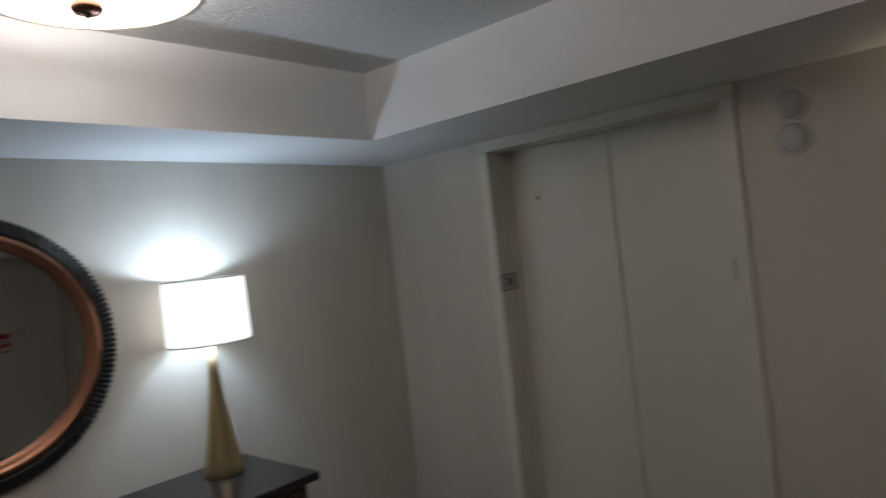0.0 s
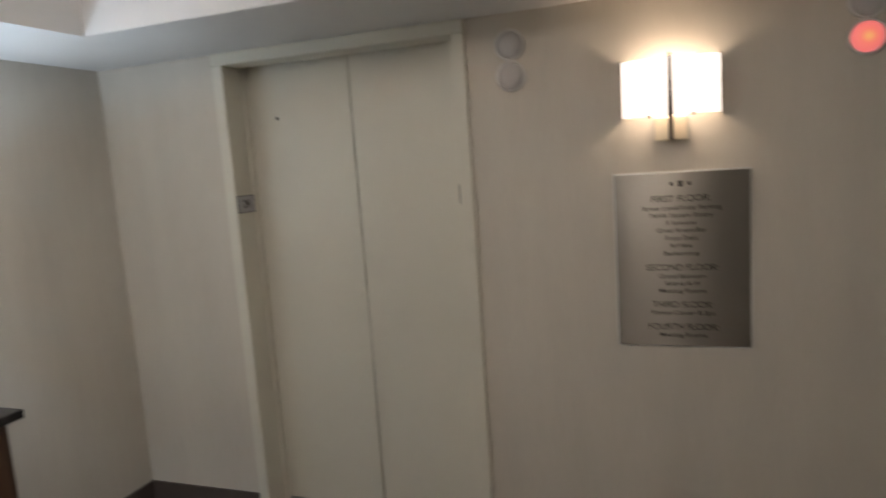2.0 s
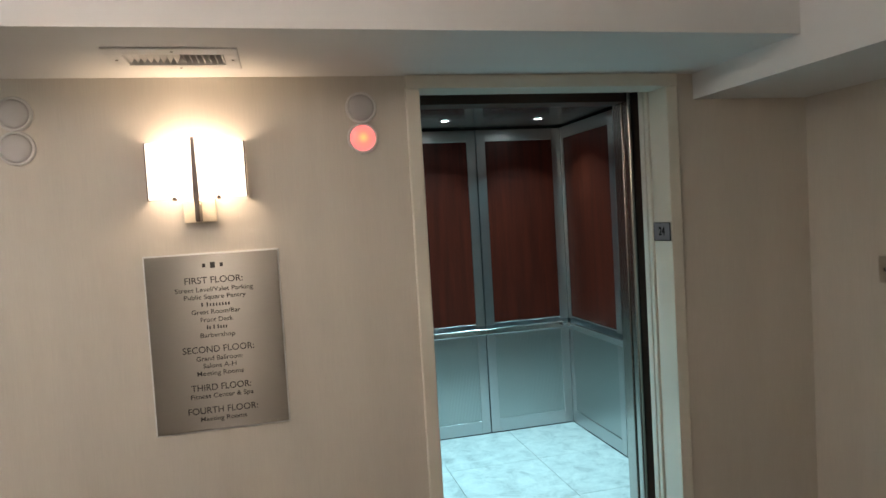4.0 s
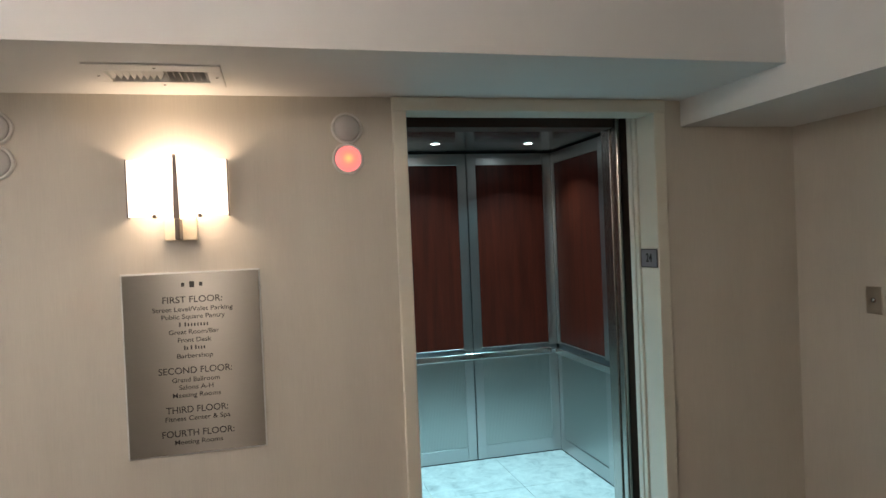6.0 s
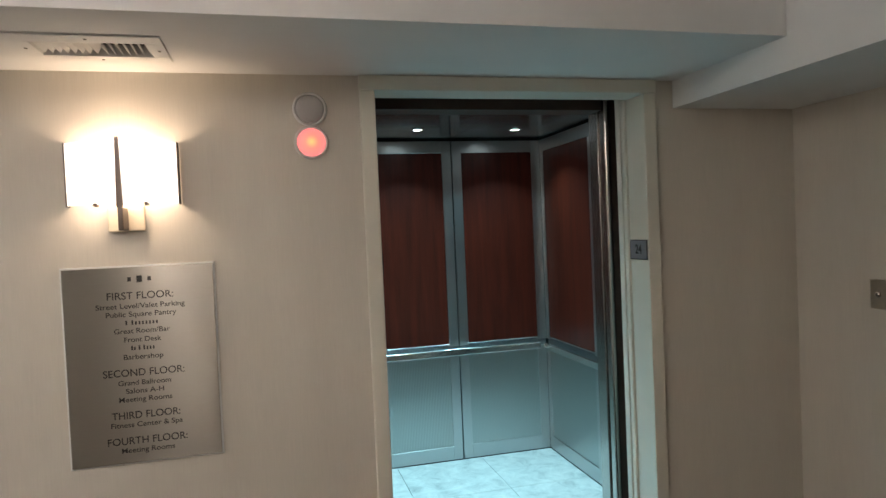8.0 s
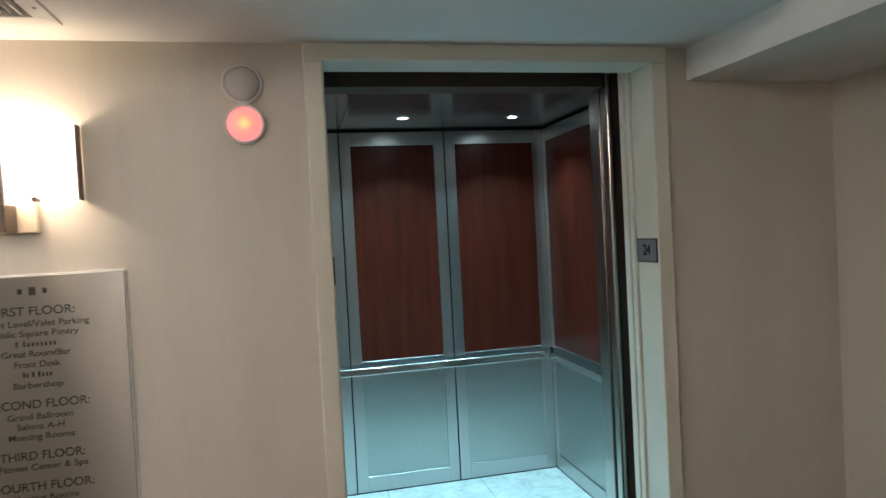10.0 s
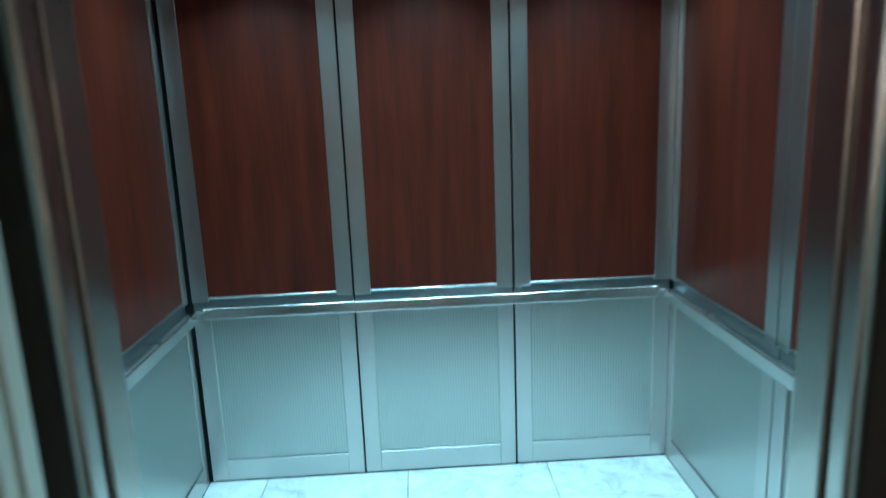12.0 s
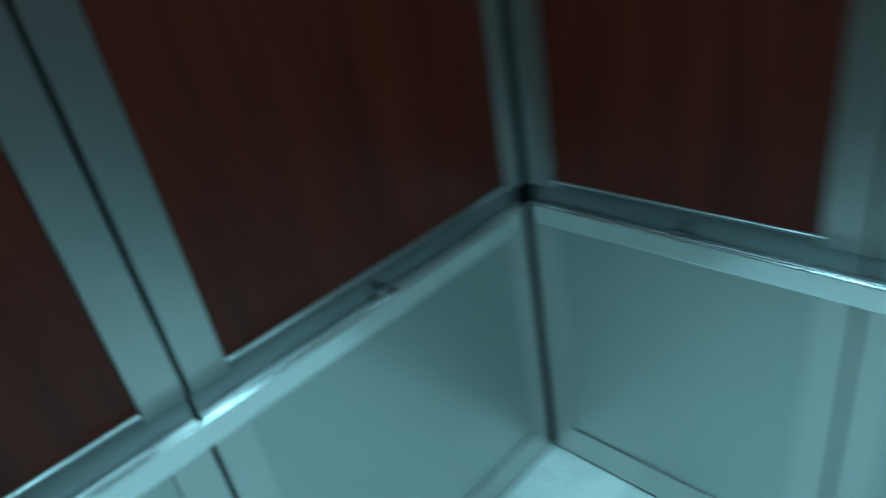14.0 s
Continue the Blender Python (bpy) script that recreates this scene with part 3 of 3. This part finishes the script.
# ---- east wall fittings ----
plate = empty("key_switch_plate", (X1, -0.402, 1.337), "brushed steel key switch plate on the wall", "switch plate")
part("plate", box((-0.005, -0.037, -0.057), (-0.0005, 0.037, 0.057), 0.002), M_NICKEL, plate)
part("key_cylinder", lathe([(0.011, 0.0), (0.011, 0.006), (0.008, 0.009), (0, 0.009)], 24), M_COLUMN, plate, "steel lock cylinder", pose(-0.005, 0, 0, 0, -90, 0))
part("key_slot", box((-0.0148, -0.0015, -0.006), (-0.0138, 0.0015, 0.006)), M_BLACK, plate)

alarm = empty("fire_alarm_station", (X1, -0.560, 1.25), "red fire alarm pull station on the wall", "fire alarm")
part("housing", box((-0.042, -0.058, -0.09), (-0.0005, 0.058, 0.08), 0.006, 3), M_RED, alarm)
part("cover", box((-0.050, -0.061, 0.055), (-0.0005, 0.061, 0.096), 0.006, 3), M_RED, alarm, "red hinged top cover")
part("panel", box((-0.0445, -0.048, -0.075), (-0.0425, 0.048, 0.045), 0.001), M_LABEL, alarm, "white printed panel")
part("pull_bar", box((-0.056, -0.044, -0.035), (-0.0447, 0.044, 0.0), 0.004), M_RED, alarm, "red pull bar")
for z in (0.012, 0.026, -0.058):
    part("print_bar", box((-0.0452, -0.032, z), (-0.0447, 0.032, z + 0.006)), M_BLACK, alarm)

# ---- lift cab ----
structure("shaft_lining", boxes(
    ((-1.45, 0.121, -0.2), (-1.40, 2.3, 2.6)), ((1.40, 0.121, -0.2), (1.45, 2.3, 2.6)), ((-1.40, 2.25, -0.2), (1.40, 2.3, 2.6)),
    ((-1.40, 0.121, 2.55), (1.40, 2.25, 2.6)), ((-1.40, 0.121, -0.2), (1.40, 2.25, -0.15))), M_VOID, "dark lift shaft")
structure("shaft_lining_closed", boxes(((D1 - 0.7, 0.25, -0.1), (D1 + 0.7, 0.28, 2.4))), M_VOID, "dark lift shaft behind the closed door")
structure("cab_ceiling", boxes(
    ((CX0, CY0 - 0.17, CZ), (-0.3475, CY1, CZ + 0.03)), ((-0.3435, CY0 - 0.17, CZ), (0.3245, CY1, CZ + 0.03)),
    ((0.3285, CY0 - 0.17, CZ), (CX1, CY1, CZ + 0.03)), ((CX0, CY0 - 0.17, CZ + 0.031), (CX1, CY1, CZ + 0.04))), M_CABCEIL, "satin grey metal lift ceiling panels")
T = 0.03


def upright_unit(parent, ox, oy, turn, width, first, last, deep):
    # one wall panel unit, local x along the wall, local -y into the cab
    m = Matrix.Translation((ox, oy, 0)) @ pose(0, 0, 0, 0, 0, turn)
    st, gap, z_mid, z_top = 0.067, 0.004, 0.841, 2.198
    a, b = gap, width - gap
    unit = part("panel_unit", boxes(((a, 0.010, 0.012), (b, 0.026, CZ - 0.016))), M_STEEL_DARK, parent, "", m)
    la, lb = a + st * first, b - st * last
    for lo, hi in (((a, -0.004, 0.012), (la, 0.0095, 0.778)), ((lb, -0.004, 0.012), (b, 0.0095, 0.778)),
                   ((a, -0.004, 0.824), (la, 0.0095, CZ - 0.016)), ((lb, -0.004, 0.824), (b, 0.0095, CZ - 0.016))):
        part("stile", box(lo, hi, 0.0012, 1), M_STEEL_V, unit)
    la, lb = la + 0.0006, lb - 0.0006
    part("top_rail", box((la, -0.004, z_top), (lb, 0.0095, CZ - 0.016), 0.0012, 1), M_STEEL_H, unit)
    part("middle_rail", box((la, -0.0035, 0.745), (lb, 0.0095, 0.778), 0.0012, 1), M_STEEL_H, unit)
    part("bottom_lip", box((la, -0.0035, 0.834), (lb, 0.0095, z_mid), 0.0012, 1), M_STEEL_H, unit)
    part("kick_rail", box((la, -0.004, 0.012), (lb, 0.0095, 0.107), 0.0012, 1), M_STEEL_H, unit)
    part("wood_panel", box((la, 0.002, z_mid + 0.0006), (lb, 0.0098, z_top - 0.0006)), M_WOOD, unit, "red brown mahogany laminate panel")
    bm = bmesh.new()
    n, z0, z1 = 46, 0.1076, 0.7444
    prev = None
    for k in range(n * 4 + 1):
        x = la + (lb - la) * k / (n * 4)
        y = 0.0035 - deep * math.cos(2 * math.pi * k / 4)
        cur = (bm.verts.new((x, y, z0)), bm.verts.new((x, y, z1)))
        if prev:
            f = bm.faces.new((prev[0], cur[0], cur[1], prev[1]))
            f.smooth = True
        prev = cur
    part("lower_panel", bm, M_STEEL_RIB, unit, "finely ribbed steel panel")
    return unit


def cab_wall(name, lo, hi, label):
    return structure(name, box(lo, hi), M_VOID, label)


back = cab_wall("wall_cab_back", (CX0 - T, CY1 + 0.026, 0), (CX1 + T, CY1 + 0.05, CZ), "lift cab back wall of wood and steel panels")
for k, (a, b) in enumerate(((CX0 + 0.012, -0.3455), (-0.3455, 0.3265), (0.3265, CX1 + 0.001))):
    upright_unit(back, a, CY1, 0, b - a, 1.0, 1.0, 0.0009)
west = cab_wall("wall_cab_west", (CX0 - 0.05, CY0, 0), (CX0 - 0.026, CY1, CZ), "lift cab side wall of wood and steel panels")
east = cab_wall("wall_cab_east", (CX1 + 0.026, CY0, 0), (CX1 + 0.05, CY1, CZ), "lift cab side wall of wood and steel panels")
for y0, y1, f, l in ((CY0, 1.292, 1.0, 1.0), (1.292, CY1 - 0.012, 1.0, 0.75)):
    upright_unit(west, CX0, y0, 90, y1 - y0, f, l, 0.0003)
    upright_unit(east, CX1, y1 + (0.008 if y1 > 2 else 0), -90, y1 - y0 + (0.008 if y1 > 2 else 0), l, f, 0.0003)

# front returns with the entrance columns
# steel returns in dark bronze paint: the shaft gap's shade is put into the colour
front = structure("wall_cab_front", boxes(((CX0 - T, 0.315, 0), (-0.565, CY0 - 0.002, CZ)), ((0.565, 0.315, 0), (CX1 + T, CY0 - 0.002, CZ))), M_BRONZE, "lift cab front return, coloured dark for the shade in the shaft gap")
for s in (-1, 1):
    a, b = sorted((s * 0.530, s * 0.5645))
    col = part("entrance_column", box((a, 0.350, 0.003), (b, CY0 + 0.012, CZ - 0.002), 0.004, 3), M_COLUMN, front, "brushed dark steel entrance column")
    a, b = sorted((s * 0.536, s * 0.5645))
    part("column_face", box((a, 0.296, 0.003), (b, 0.348, CZ - 0.002), 0.012, 4), M_COLUMN, front)
part("header", box((-0.529, 0.300, 2.158), (0.529, CY0, CZ - 0.001), 0.003), M_BRONZE, front, "dark bronze door header")
part("cab_sill", box((-0.529, 0.245, -0.05), (0.529, CY0 - 0.002, 0.003), 0.002), M_STEEL_H, front, "metal threshold")


def handrail(name, length, ox, oy, turn, brackets):
    ob = tagged(new(name), "flat brushed steel handrail on short brackets", "handrail", "lift handrails")
    ob.matrix_basis = Matrix.Translation((ox, oy, 0)) @ pose(0, 0, 0, 0, 0, turn)
    part("bar", box((0, -0.065, 0.766), (length, -0.056, 0.812), 0.0035, 3), M_RAIL, ob, "flat steel bar")
    for x in brackets:
        part("bracket", box((x - 0.011, -0.0555, 0.804), (x + 0.011, 0.009, 0.8105), 0.001), M_RAIL, ob)


handrail("handrail", 1.88, -0.952, CY1, 0, (0.31, 0.94, 1.57))
handrail("handrail", 1.50, CX0, 0.52, 90, (0.35, 1.15))
handrail("handrail", 1.50, CX1, 2.02, -90, (0.35, 1.15))


def downlight(x, y):
    ob = empty("downlight", (x, y, CZ), "small round lit ceiling downlight with steel trim", "downlight", "lift downlights")
    part("trim", lathe([(0.026, -0.002), (0.030, -0.007), (0.040, -0.005), (0.042, 0)], 36), M_STEEL_H, ob, "steel trim ring")
    part("lens", lathe([(0.0, -0.004), (0.027, -0.004), (0.028, 0)], 32), M_LED, ob, "glowing white lens")


for lx in LAMPS_X:
    for ly in LAMPS_Y:
        downlight(lx, ly)

# ---- cab floor tiles ----
cab_floor = structure("floor_cab", box((CX0 - 0.02, CY0 + 0.002, -0.06), (CX1 + 0.02, CY1 + 0.02, -0.006)), M_GROUT, "pale stone tile lift floor")
xs = [CX0 + 0.001, -0.775, -0.160, 0.458, CX1 - 0.001]
ys = [CY0 + 0.004, 0.90, 1.515, CY1 + 0.002]
for a, b in zip(xs, xs[1:]):
    for c, d in zip(ys, ys[1:]):
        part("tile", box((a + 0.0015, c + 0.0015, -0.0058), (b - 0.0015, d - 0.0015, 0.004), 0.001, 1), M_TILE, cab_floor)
